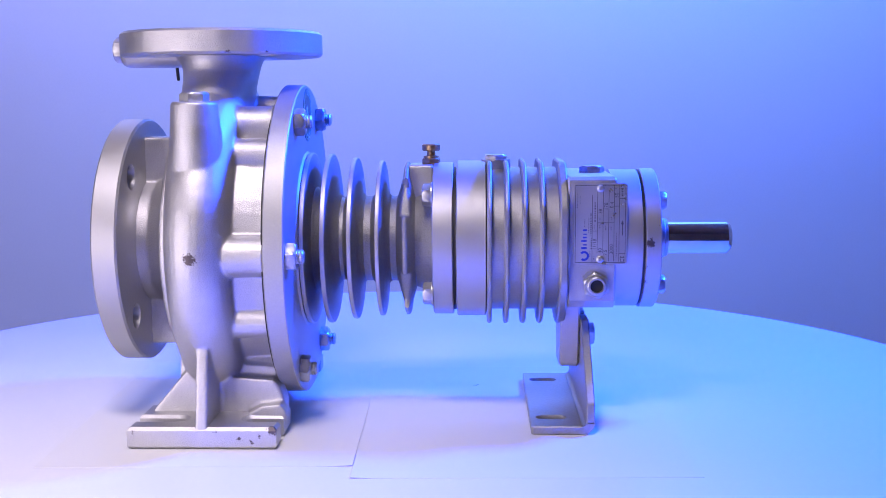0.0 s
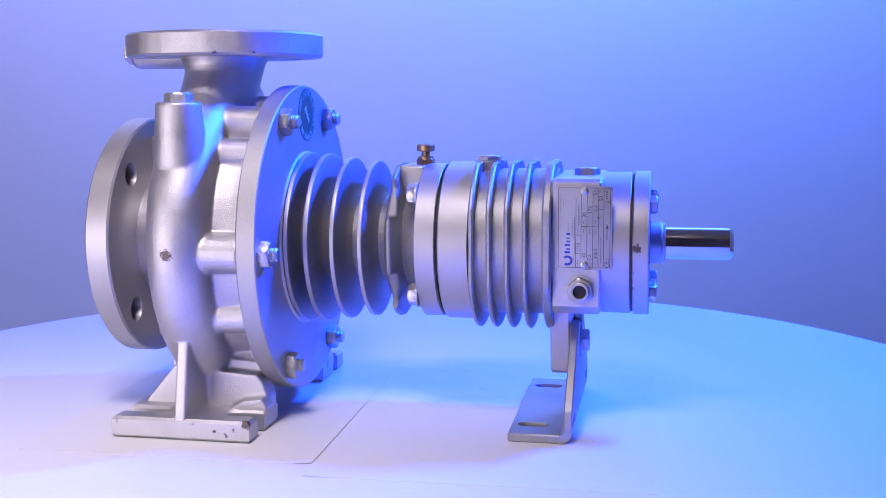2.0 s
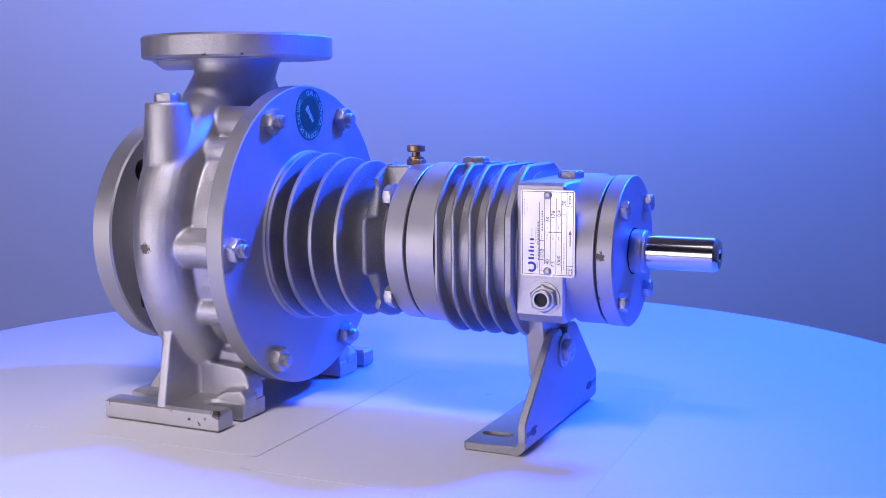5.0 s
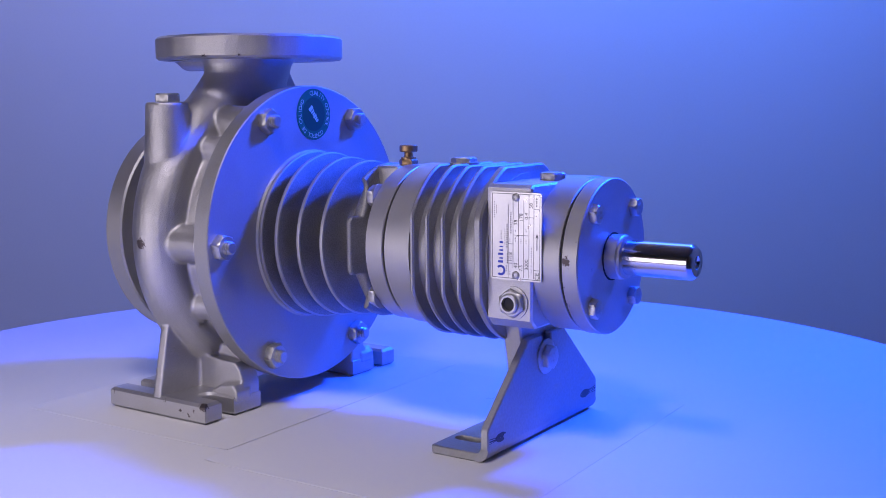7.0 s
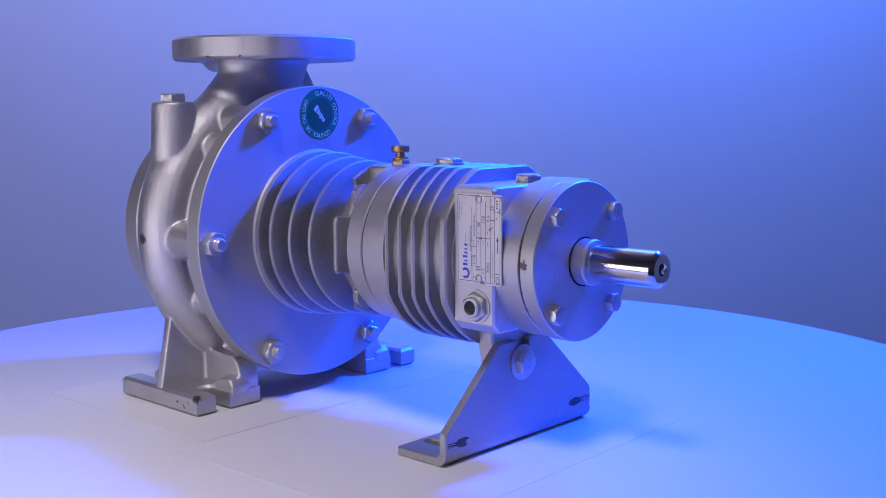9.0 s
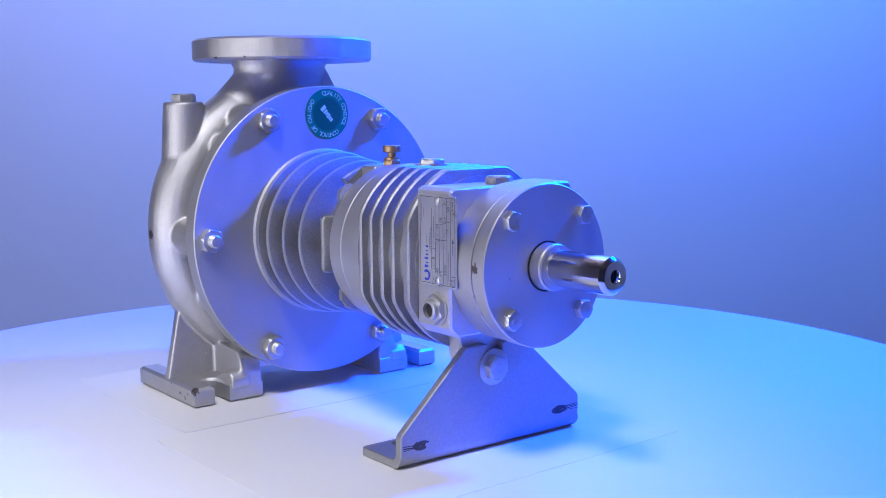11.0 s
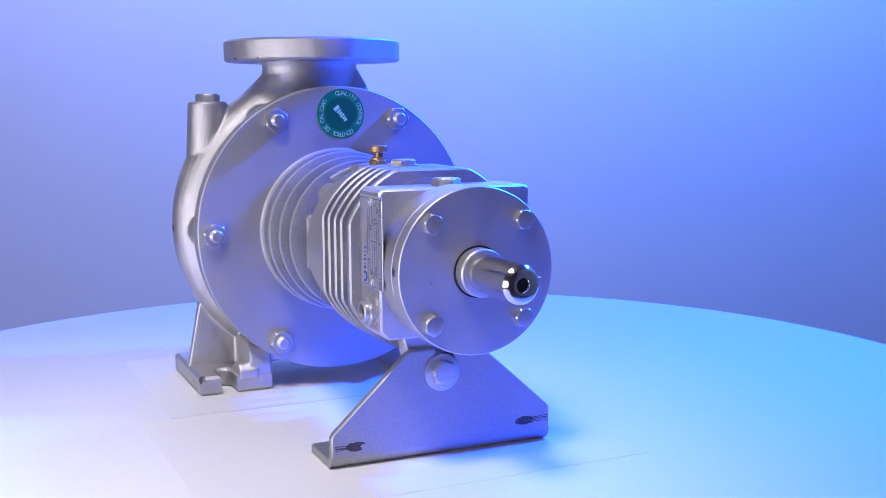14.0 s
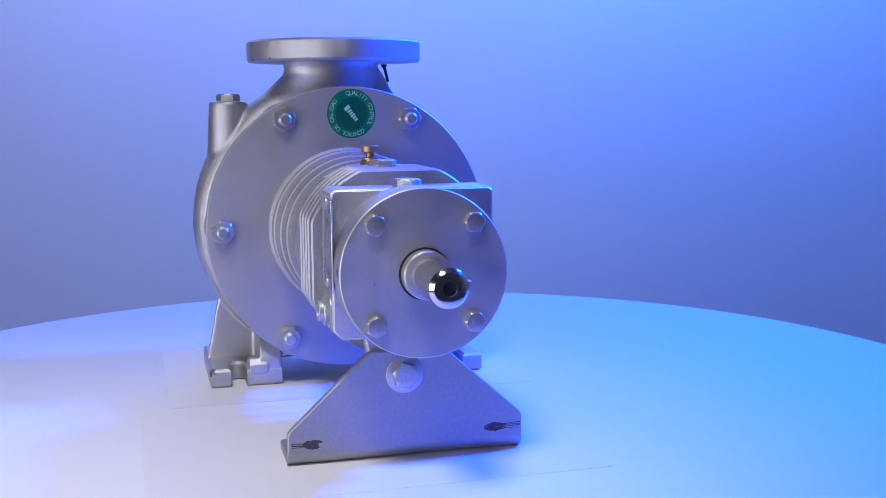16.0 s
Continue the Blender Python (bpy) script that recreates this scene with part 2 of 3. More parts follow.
def round_table():
    t = tagged(new("round_table"), "round white laminate table top, slowly turning", "table")
    t.location = (0, 0, -0.76)
    top = bmesh.new()
    r, z = 0.510, 0.76 + TABLE_Z
    lathe(top, [(z - 0.026, r - 0.004), (z - 0.022, r), (z - 0.004, r), (z - 0.001, r - 0.0012), (z, r - 0.004)], at=(0, 0, 0), axis=(0, 0, 1), seg=160)
    part("tabletop", top, TABLE_WHITE, t)
    leg = bmesh.new()
    lathe(leg, [(0, 0.24), (0.012, 0.24), (0.02, 0.20), (0.03, 0.05), (0.05, 0.038), (z - 0.06, 0.038), (z - 0.03, 0.12), (z - 0.026, 0.12)], at=(0, 0, 0), axis=(0, 0, 1), seg=48)
    part("pedestal", leg, SHEET, t, "steel pedestal with a round foot")
    return t


def paper_sheet(label, corner, turn_deg, warped, w=0.210, h=0.297):
    """An A4 sheet whose corner and turn are given on the pump's own axes."""
    a = radians(turn_deg)
    bm = bmesh.new()
    nx, ny = 42, 12
    grid = {}
    for k, lift in ((0, 0.0), (1, PAPER_T - 0.00005)):
        for i in range(nx + 1):
            for j in range(ny + 1):
                x, y = w * i / nx, h * j / ny
                X = corner[0] + x * math.cos(a) - y * math.sin(a) + PUMP_AT[0]
                Y = corner[1] + x * math.sin(a) + y * math.cos(a) + PUMP_AT[1]
                near = abs(x - warped * w) / 0.022
                rise = 0.0008 * max(0.0, 1 - near) ** 2 * max(0.0, 1 - 1.25 * y / h)
                grid[k, i, j] = bm.verts.new((X, Y, TABLE_Z + lift + rise))
    for i in range(nx):
        for j in range(ny):
            for k in (0, 1):
                bm.faces.new([grid[k, p, q] for p, q in ((i, j), (i + 1, j), (i + 1, j + 1), (i, j + 1))])
    rim = [(i, 0) for i in range(nx)] + [(nx, j) for j in range(ny)] + [(i, ny) for i in range(nx, 0, -1)] + [(0, j) for j in range(ny, 0, -1)]
    for p, q in zip(rim, rim[1:] + rim[:1]):
        bm.faces.new((grid[0, p[0], p[1]], grid[0, q[0], q[1]], grid[1, q[0], q[1]], grid[1, p[0], p[1]]))
    ob = part("paper_sheet", bm, PAPER, None)
    return tagged(ob, label, "paper", group="paper sheets under the pump")


def fibre(points, r=0.00009):
    cu = bpy.data.curves.new("fibre", "CURVE")
    cu.dimensions, cu.bevel_depth, cu.bevel_resolution = "3D", r, 1
    sp = cu.splines.new("POLY")
    sp.points.add(len(points) - 1)
    for p, (x, y) in zip(sp.points, points):
        p.co = (x + PUMP_AT[0], y + PUMP_AT[1], r * 0.7, 1)
    tmp = new("fibre", cu)
    me = bpy.data.meshes.new_from_object(tmp.evaluated_get(bpy.context.evaluated_depsgraph_get()))
    bpy.data.objects.remove(tmp)
    me.materials.clear()
    me.materials.append(HAIR)
    ob = new("fibre", me)
    return tagged(ob, "short dark curled fibre lying on the white table", "fibre")


# ---- the pump ----


def wheel_angle(deg, r, x=0.0):
    a = radians(deg)
    return (x, r * math.cos(a), AX + r * math.sin(a))


def casing(pump):
    """Cast volute casing with its hub, neck, filler boss, ribs and lugs, fused into one smooth casting."""
    bm = bmesh.new()
    XV = -0.025
    # hub behind the cover and the suction neck
    lathe(bm, [(-0.088, 0.047), (-0.076, 0.047), (-0.066, 0.052), (-0.058, 0.066), (-0.05, 0.085), (-0.04, 0.098), (-0.02, 0.102), (0.0, 0.101), (0.012, 0.0995), (0.0212, 0.0995)])
    tube(bm, [(-0.0560, 0.060), (-0.0560, 0.0880), (-0.0540, 0.0900), (-0.0500, 0.0900), (-0.0480, 0.0880), (-0.0480, 0.060)])
    # spiral chamber
    rings, n, m = [], 72, 28
    for i in range(n):
        f = i / n
        phi = radians(75) - 2 * math.pi * f
        a = 0.017 + 0.009 * f
        rc = 0.0975 + 0.006 * f
        b = 0.0205 + 0.003 * f
        ring = []
        for k in range(m):
            t = 2 * math.pi * k / m
            r = rc + a * math.cos(t)
            ring.append((XV + b * math.sin(t), r * math.cos(phi), AX + r * math.sin(phi)))
        rings.append(ring)
    add_rings(bm, rings, close=True)
    # discharge neck, leaning out of the chamber
    rings = []
    for z, cy, rx, ry in ((0.150, -0.066, 0.020, 0.040), (0.175, -0.060, 0.0225, 0.046), (0.200, -0.050, 0.0235, 0.048), (0.222, -0.034, 0.0245, 0.050),
                          (0.238, -0.018, 0.026, 0.050), (0.250, -0.0105, 0.0265, 0.0445), (0.260, -0.004, 0.028, 0.0405), (0.266, -0.003, 0.0298, 0.0405), (0.2735, -0.002, 0.034, 0.044)):
        rings.append([(XV - 0.001 + rx * math.cos(t), cy + ry * math.sin(t), z) for t in (2 * math.pi * i / 40 for i in range(40))])
    add_rings(bm, rings)
    # rib behind the neck
    plate(bm, [(0.02, 0.272), (0.035, 0.272), (0.062, 0.228), (0.03, 0.21)], [], -0.030, -0.020, yz_plate(0.0))
    # pressure tapping boss under the discharge flange
    lathe(bm, [(0, 0.0125), (0.072, 0.0125), (0.076, 0.0105)], at=(-0.026, 0.0, 0.2755), axis=(-1, 0, 0), seg=28)
    # filler boss
    lathe(bm, [(0.0, 0.018), (0.035, 0.0212), (0.0600, 0.0215), (0.0640, 0.0192), (0.0700, 0.0186), (0.112, 0.0160), (0.1135, 0.0153)], at=(-0.0258, -0.0925, 0.1240), axis=(0, 0, 1), seg=32)
    box(bm, -0.034, -0.018, -0.094, -0.06, 0.16, 0.222)
    # stud lugs
    for deg in range(0, 360, 60):
        c = wheel_angle(deg, 0.1015, -0.012)
        lathe(bm, [(0, 0.0145), (0.030, 0.0140), (0.0345, 0.0145)], at=c, axis=(1, 0, 0), seg=24)
        c = wheel_angle(deg + 30 if deg % 120 else deg + 16, 0.098, -0.01)
        lathe(bm, [(0, 0.0115), (0.0325, 0.011)], at=c, axis=(1, 0, 0), seg=20)
    # square pads on the suction neck
    box(bm, -0.0875, -0.046, -0.014, 0.014, 0.166, 0.211)
    box(bm, -0.0875, -0.046, -0.014, 0.014, 0.052, 0.098)
    for s in (-1, 1):
        # upright rib over the foot
        out = [(s * 0.1065, 0.068), (s * 0.1175, 0.012), (s * 0.04, 0.012), (s * 0.04, 0.07)]
        plate(bm, out, [], -0.0275, -0.0188, yz_plate(0.0))
        # sloping web along the foot
        y0, y1 = sorted((s * 0.058, s * 0.076))
        plate(bm, [(-0.070, 0.010), (0.0285, 0.010), (0.0285, 0.022), (0.0250, 0.033), (0.0200, 0.0385), (-0.004, 0.040), (-0.018, 0.041), (-0.030, 0.050), (-0.044, 0.044), (-0.066, 0.018)], [], y0, y1, xz_plate(0.0))
        # low shoulder beside the open slot
        y0, y1 = sorted((s * 0.070, s * 0.0855))
        plate(bm, [(0.0030, 0.010), (0.0300, 0.010), (0.0305, 0.0175), (0.0260, 0.0235), (0.0120, 0.0215), (0.0030, 0.0165)], [], y0, y1, xz_plate(0.0))
        y0, y1 = sorted((s * 0.03, s * 0.066))
        plate(bm, [(-0.05, 0.022), (0.0205, 0.022), (0.0205, 0.046), (-0.05, 0.052)], [], y0, y1, xz_plate(0.0))
    ob = part("casing", bm, CAST, pump, "cast steel volute casing")
    rm = ob.modifiers.new("fuse", "REMESH")
    rm.mode, rm.voxel_size, rm.use_smooth_shade = "VOXEL", 0.0012, True
    sm = ob.modifiers.new("soften", "SMOOTH")
    sm.factor, sm.iterations = 0.5, 5
    # flanges
    bm = bmesh.new()
    plate(bm, circle(0, AX, 0.0925, 96), [circle(0.0725 * math.cos(a), AX + 0.0725 * math.sin(a), 0.0088, 24) for a in (math.pi / 4 + k * math.pi / 2 for k in range(4))] + [circle(0, AX, 0.0325, 40)],
          -0.1030, -0.0845, yz_plate(0.0), 0.0014)
    # black disc added behind the flange, so that its holes look dark
    part("hole_backing", lathe(bmesh.new(), [(-0.1052, 0.0830), (-0.1027, 0.0830)], seg=64), BLACK, ob, "unseen black disc added to darken the suction flange holes")
    part("suction_flange", bm, MACHINED, ob, "round suction flange with bolt holes")
    bm = bmesh.new()
    wavy = [(-0.0262 + r * math.cos(a), r * math.sin(a)) for a in (2 * math.pi * i / 144 for i in range(144))
            for r in (0.0752 + 0.00022 * math.sin(5 * a + 1) + 0.00016 * math.sin(17 * a) + 0.00010 * math.sin(41 * a + 2),)]
    plate(bm, wavy, [circle(-0.0262 + 0.055 * math.cos(a), 0.055 * math.sin(a), 0.009, 24) for a in (math.pi / 4 + k * math.pi / 2 for k in range(4))] + [circle(-0.0262, 0, 0.0205, 40)],
          0.2705, 0.2885, xy_plate(0.0), 0.0018)
    part("discharge_flange", bm, CAST, ob, "round cast discharge flange with bolt holes")
    bm = bmesh.new()
    hexagon(bm, (-0.1015, 0, 0.2765), (-1, 0, 0), 0.017, 0.0065)
    part("tapping_plug", bm, BOLT, ob, "hexagonal pipe plug")
    bm = bmesh.new()
    hexagon(bm, (-0.0258, -0.0920, 0.2370), (0, 0, 1), 0.0175, 0.0068, 0.35)
    part("filler_plug", bm, BOLT, ob, "hexagonal filler plug")
    # dangling tie in a bolt hole
    bm = bmesh.new()
    lathe(bm, [(0, 0.0026), (0.003, 0.0026), (0.0035, 0.0014), (0.0165, 0.0013), (0.0172, 0.0009)], at=(-0.0765, 0.0550, 0.2712), axis=(0.01, 0.24, -1), seg=10)
    part("tie", bm, BLACK, ob, "short black tie tail")
    # feet
    for s in (-1, 1):
        notch = lambda x, d: [(x, s * 0.1005), (x + d, s * 0.1005)] + [(x + d + math.copysign(0.0066, d) * math.sin(t), s * (0.0939 + 0.0066 * math.cos(t))) for t in (math.pi * i / 8 for i in range(1, 8))] + [(x + d, s * 0.0873), (x, s * 0.0873)]
        loop = [(-0.0745, s * 0.058), (-0.0745, s * 0.0873)][:1] + notch(-0.0745, 0.030)[::-1] + [(-0.0745, s * 0.1178), (0.0290, s * 0.1178)] + notch(0.0290, -0.020) + [(0.0290, s * 0.058)]
        bm = plate(bmesh.new(), loop, [], 0.0, 0.0155, xy_plate(0.0), 0.0022)
        part("foot", bm, CAST, ob, "chipped cast foot with open bolt slots")


def cover(pump):
    """Round casing cover with its ring of studs and the quality sticker."""
    ob = part("gasket", lathe(bmesh.new(), [(0.0208, 0.1125), (0.0228, 0.1125)], seg=96), BLACK, pump, "thin dark gasket")
    bm = bmesh.new()
    lathe(bm, [(0.0226, 0.1165), (0.0234, 0.1173), (0.0360, 0.1173), (0.0368, 0.1165), (0.0368, 0.067), (0.0384, 0.0655)], seg=128)
    cov = part("cover", bm, TURNED, pump, "flat round casing cover")
    for k, deg in enumerate(range(0, 360, 60)):
        c = wheel_angle(deg, 0.1043, 0.0366)
        bm = bmesh.new()
        hexagon(bm, c, (1, 0, 0), 0.0175, 0.0074, 0.2 + 0.37 * k)
        nut = part("nut", bm, BOLT, cov, "hexagonal steel nut")
        bm = bmesh.new()
        threaded(bm, (0.0420, c[1], c[2]), (1, 0, 0), 0.0051, 0.0070)
        part("stud", bm, BOLT, nut, "threaded stud end")
    # sticker
    cy, cz, r = 0.0035, 0.2268, 0.0203
    st = part("sticker", plate(bmesh.new(), circle(cy, cz, r, 64), [], 0.0368, 0.0371, yz_plate(0)), GREEN, pump, "round green quality control sticker")
    part("inner_disc", plate(bmesh.new(), circle(cy, cz, r * 0.66, 48), [], 0.0370, 0.03725, yz_plate(0)), GREEN_DARK, st)

    def on_ring(letters, a0, step, rad, size):
        for i, ch in enumerate(letters):
            if ch == " ":
                continue
            a = radians(a0 - i * step)
            m = Matrix.Translation((0.03735, cy + rad * math.cos(a), cz + rad * math.sin(a))) @ Matrix.Rotation(a - math.pi / 2, 4, "X") @ Matrix(((0, 0, 1, 0), (1, 0, 0, 0), (0, 1, 0, 0), (0, 0, 0, 1)))
            lettering("letter", ch, size, PALE, st, m)

    on_ring("QUALITY CONTROL", 100, 9.3, r * 0.83, 0.0050)
    on_ring("CONTROL DE CALIDAD", 302, 9.3, r * 0.83, 0.0050)
    bm = bmesh.new()
    # slanted pale emblem: a small hook and a word-long bar of strokes
    for d, w, h in ((-0.0058, 0.0030, 0.0052), (-0.0026, 0.0016, 0.0040), (-0.0004, 0.0016, 0.0030), (0.0018, 0.0016, 0.0042), (0.0040, 0.0016, 0.0030), (0.0062, 0.0018, 0.0030)):
        a = radians(-52)
        ux, uy = math.cos(a), math.sin(a)
        pts = [(cy + ux * (d + sx * w / 2) - uy * sy * h / 2, cz + uy * (d + sx * w / 2) + ux * sy * h / 2) for sx, sy in ((-1, -1), (1, -1), (1, 1), (-1, 1))]
        plate(bm, pts, [], 0.03725, 0.0374, yz_plate(0))
    part("emblem", bm, PALE, st, "pale slanted emblem of plain strokes")


def lantern(pump):
    """Finned neck between the cover and the bearing housing."""
    core = bmesh.new()
    lathe(core, [(0.0385, 0.060), (0.0400, 0.0600), (0.0415, 0.052), (0.0440, 0.0400), (0.0500, 0.0345), (0.0640, 0.0320), (0.084, 0.0325), (0.104, 0.0325), (0.118, 0.0360), (0.128, 0.0400), (0.1342, 0.0440)], seg=64)
    ob = part("lantern", core, CAST_ROUGH, pump, "rough cast cooling neck with fins")
    for x, r, t in ((0.0405, 0.0660, 0.0034), (0.0553, 0.0652, 0.0036), (0.0742, 0.0622, 0.0034), (0.0943, 0.0598, 0.0032)):
        bm = bmesh.new()
        lathe(bm, [(x - t * 2.3, 0.0325), (x - t * 1.5, 0.0350), (x - t * 0.95, 0.0400), (x - t * 0.66, 0.048), (x - t * 0.52, r - 0.0012), (x - t * 0.40, r - 0.0002), (x, r), (x + t * 0.40, r - 0.0002), (x + t * 0.52, r - 0.0012), (x + t * 0.66, 0.048), (x + t * 0.95, 0.0400), (x + t * 1.5, 0.0350), (x + t * 2.3, 0.0325)], seg=96)
        fin = part("fin", bm, CAST_ROUGH, ob, "thin round cooling fin with a bright rim")
        fin.data.materials.append(MACHINED)
        for face in fin.data.polygons:
            if math.hypot(face.center.y, face.center.z - AX) > r - 0.0009:
                face.material_index = 1
    # last fin, cut flat at both sides
    bm = bmesh.new()
    out = []
    for k in range(4):
        long, half = ((0.0520, 0.0212), (0.0588, 0.0330))[k % 2]
        lobe = [(long - 0.0025, -half), (long, -half + 0.0025), (long, half - 0.0025), (long - 0.0025, half)] if k % 2 == 0 else \
               [(math.sqrt(long ** 2 - q * q), q) for q in (-half, -half * 0.75, -half * 0.4, 0, half * 0.4, half * 0.75, half)]
        if k % 2:
            lobe = [(0.043, -half + 0.003)] + lobe + [(0.043, half - 0.003)]
        else:
            lobe = [(0.0400, -half)] + lobe + [(0.0400, half)]
        c, s = ((1, 0), (0, 1), (-1, 0), (0, -1))[k]
        out += [(u * c - v * s, AX + u * s + v * c) for u, v in lobe]
    # thin at the rim, thick and filleted where the notches cut down to the root
    def half_thick(r):
        for (r0, t0), (r1, t1) in zip(FLARE, FLARE[1:]):
            if r <= r1:
                return t0 + (t1 - t0) * max(0.0, r - r0) / (r1 - r0)
        return FLARE[-1][1]

    FLARE = ((0.0330, 0.0080), (0.0400, 0.0054), (0.0440, 0.0048), (0.0465, 0.0036), (0.0500, 0.0022), (0.0600, 0.0018))
    fine = []
    for (y0, z0), (y1, z1) in zip(out, out[1:] + out[:1]):
        n = max(1, int(math.dist((y0, z0), (y1, z1)) / 0.0022))
        fine += [(y0 + (y1 - y0) * i / n, z0 + (z1 - z0) * i / n - AX) for i in range(n)]

    def ring(f, side, rim=1.0):
        points = []
        for y, z in fine:
            r = math.hypot(y, z)
            q = 0.0325 + (r - 0.0325) * f
            points.append((0.1141 + side * rim * half_thick(q), y * q / r, AX + z * q / r))
        return points

    add_rings(bm, [ring(f, -1, e) for f, e in ((0, 1), (0.25, 1), (0.5, 1), (0.75, 1), (0.93, 1), (1.0, 0.6))] + [ring(f, 1, e) for f, e in ((1.0, 0.6), (0.93, 1), (0.75, 1), (0.5, 1), (0.25, 1), (0, 1))])
    part("fin", bm, CAST_ROUGH, ob, "cooling fin with four lobes", sharp=70)
    bm = bmesh.new()
    box(bm, 0.1150, 0.1340, -0.017, 0.017, 0.160, 0.1892, 0.0022)
    part("valve_boss", bm, CAST, ob, "cast boss under the brass valve")
    bm = bmesh.new()
    hexagon(bm, (0.1338, 0, 0), (-1, 0, 0), 0.0145, 0.0072)
    lathe(bm, [(0, 0.0092), (0.0012, 0.0092)], at=(0.1342, 0, 0), axis=(-1, 0, 0), seg=24)
    head = part("hex_bolt", bm, BOLT, ob, "hexagonal bolt head")
    spots = [wheel_angle(d, 0.0535) for d in (137, 223, 43, 317)]
    head.matrix_basis = Matrix.Translation((0, spots[0][1], spots[0][2]))
    for c in spots[1:]:
        twin(head, Matrix.Translation((0, c[1] - spots[0][1], c[2] - spots[0][2])))
    # brass vent valve
    bm = bmesh.new()
    hexagon(bm, (0.1318, 0, 0.1885), (0, 0, 1), 0.0125, 0.0052, 0.4)
    lathe(bm, [(0.005, 0.0058), (0.0066, 0.0058), (0.007, 0.0034), (0.0102, 0.0030), (0.0106, 0.0062), (0.0112, 0.0068), (0.0150, 0.0068), (0.0157, 0.0060)], at=(0.1318, 0, 0.1885), axis=(0, 0, 1), seg=32)
    part("vent_valve", bm, BRASS, pump, "small brass vent valve with a knurled knob")


def clipped(r, half, low=None, high=None, n=128):
    out = []
    for i in range(n):
        a = 2 * math.pi * i / n
        y, z = r * math.cos(a), r * math.sin(a)
        out.append((max(-half, min(half, y)), AX + max(-(low or half), min(high or half, z))))
    kept = [p for i, p in enumerate(out) if math.dist(p, out[i - 1]) > 1e-5]
    return kept


def bearing_housing(pump):
    ob = part("adapter_flange", lathe(bmesh.new(), [(0.1338, 0.0572), (0.1346, 0.0582), (0.1484, 0.0582), (0.1490, 0.0575)], seg=96), MACHINED, pump, "smooth turned flange ring")
    part("joint_gap", lathe(bmesh.new(), [(0.1488, 0.0548), (0.1518, 0.0548)], seg=64), DARK_STEEL, ob, "dark joint between the flanges")
    body = bmesh.new()
    lathe(body, [(0.1514, 0.0585), (0.1522, 0.0595), (0.1730, 0.0595), (0.1740, 0.0550)], seg=96)
    hs = part("bearing_housing", body, MACHINED, pump, "finned cast bearing housing")
    part("core", lathe(bmesh.new(), [(0.1735, 0.0545), (0.2340, 0.0545)], seg=96), FIN, hs, "rough cast core between the fins")
    for k, x in enumerate((0.1758, 0.1884, 0.2012, 0.2140)):
        bm = plate(bmesh.new(), clipped(0.0655, 0.0598, 0.0650, 0.0600), [], x - 0.0018, x + 0.0018, yz_plate(0), 0.0011)
        part("fin", bm, FIN, hs, "cooling fin with flat sides")
    bm = plate(bmesh.new(), clipped(0.0655, 0.0598, 0.0650, 0.0600), [], 0.2262, 0.2325, yz_plate(0), 0.0012)
    part("end_fin", bm, FIN, hs, "thicker end fin")
    # square block and round end
    blk = bmesh.new()
    loop = [(-0.0521, 0.180), (-0.0491, 0.1822), (0.0515, 0.1822), (0.0540, 0.180), (0.0540, 0.094), (0.046, 0.086), (-0.046, 0.086), (-0.0521, 0.092)]
    plate(blk, loop, [], 0.2322, 0.2672, yz_plate(0), 0.0014)
    bo = part("bearing_block", blk, CAST, pump, "square cast block of the bearing housing")
    bm = lathe(bmesh.new(), [(0.2665, 0.0522), (0.2866, 0.0522), (0.2871, 0.0517), (0.2873, 0.0500), (0.2888, 0.0500), (0.2890, 0.0524), (0.2895, 0.0530), (0.2996, 0.0530), (0.3003, 0.0523), (0.3003, 0.02)], seg=128)
    end = part("end_cover", bm, MACHINED, pump, "round bearing end cover")
    bm = bmesh.new()
    hexagon(bm, (0.3000, 0, 0), (1, 0, 0), 0.0120, 0.0056, 0.2, 0.0002)
    for q, w in ((-0.0022, 0.0009), (-0.0006, 0.0012), (0.0012, 0.0009)):
        box(bm, 0.3054, 0.30602, q, q + w, 0.0006, 0.0024)
        box(bm, 0.3054, 0.30602, q + 0.0004, q + w, -0.0026, -0.0010)
    head = part("hex_bolt", bm, BOLT, end, "hexagonal bolt head")
    part("joint_line", tube(bmesh.new(), [(0.2874, 0.0490), (0.2874, 0.0509), (0.2887, 0.0509), (0.2887, 0.0490)], seg=96), DARK_STEEL, end, "dark joint of the end cover")
    r = 0.0311
    head.matrix_basis = Matrix.Translation((0, -r, AX + r))
    for k, (a, b) in enumerate(((1, 1), (-1, -1), (1, -1))):
        o = twin(head, Matrix.Identity(4))
        o.matrix_basis = Matrix.Translation((0, a * r, AX + b * r)) @ Matrix.Rotation(0.3 + 0.5 * k, 4, "X")
    part("shaft_seal", lathe(bmesh.new(), [(0.2998, 0.0164), (0.3007, 0.0164)], seg=48), BLACK, end, "black seal ring round the shaft")
    # shaft
    sh = bmesh.new()
    lathe(sh, [(0.3100, 0.0118), (0.3125, 0.0118), (0.3570, 0.0118), (0.3598, 0.0096), (0.3600, 0.0092), (0.3600, 0.0043), (0.3582, 0.0032), (0.350, 0.0030), (0.349, 0.0)], seg=64)
    so = part("shaft", sh, POLISHED, pump, "polished steel drive shaft with a centre hole")
    # black fill paints the shade inside the shaft's hole
    part("centre_hole_shade", lathe(bmesh.new(), [(0.3490, 0.0031), (0.3566, 0.0031)], seg=24), BLACK, so, "black fill for the shade in the centre hole")
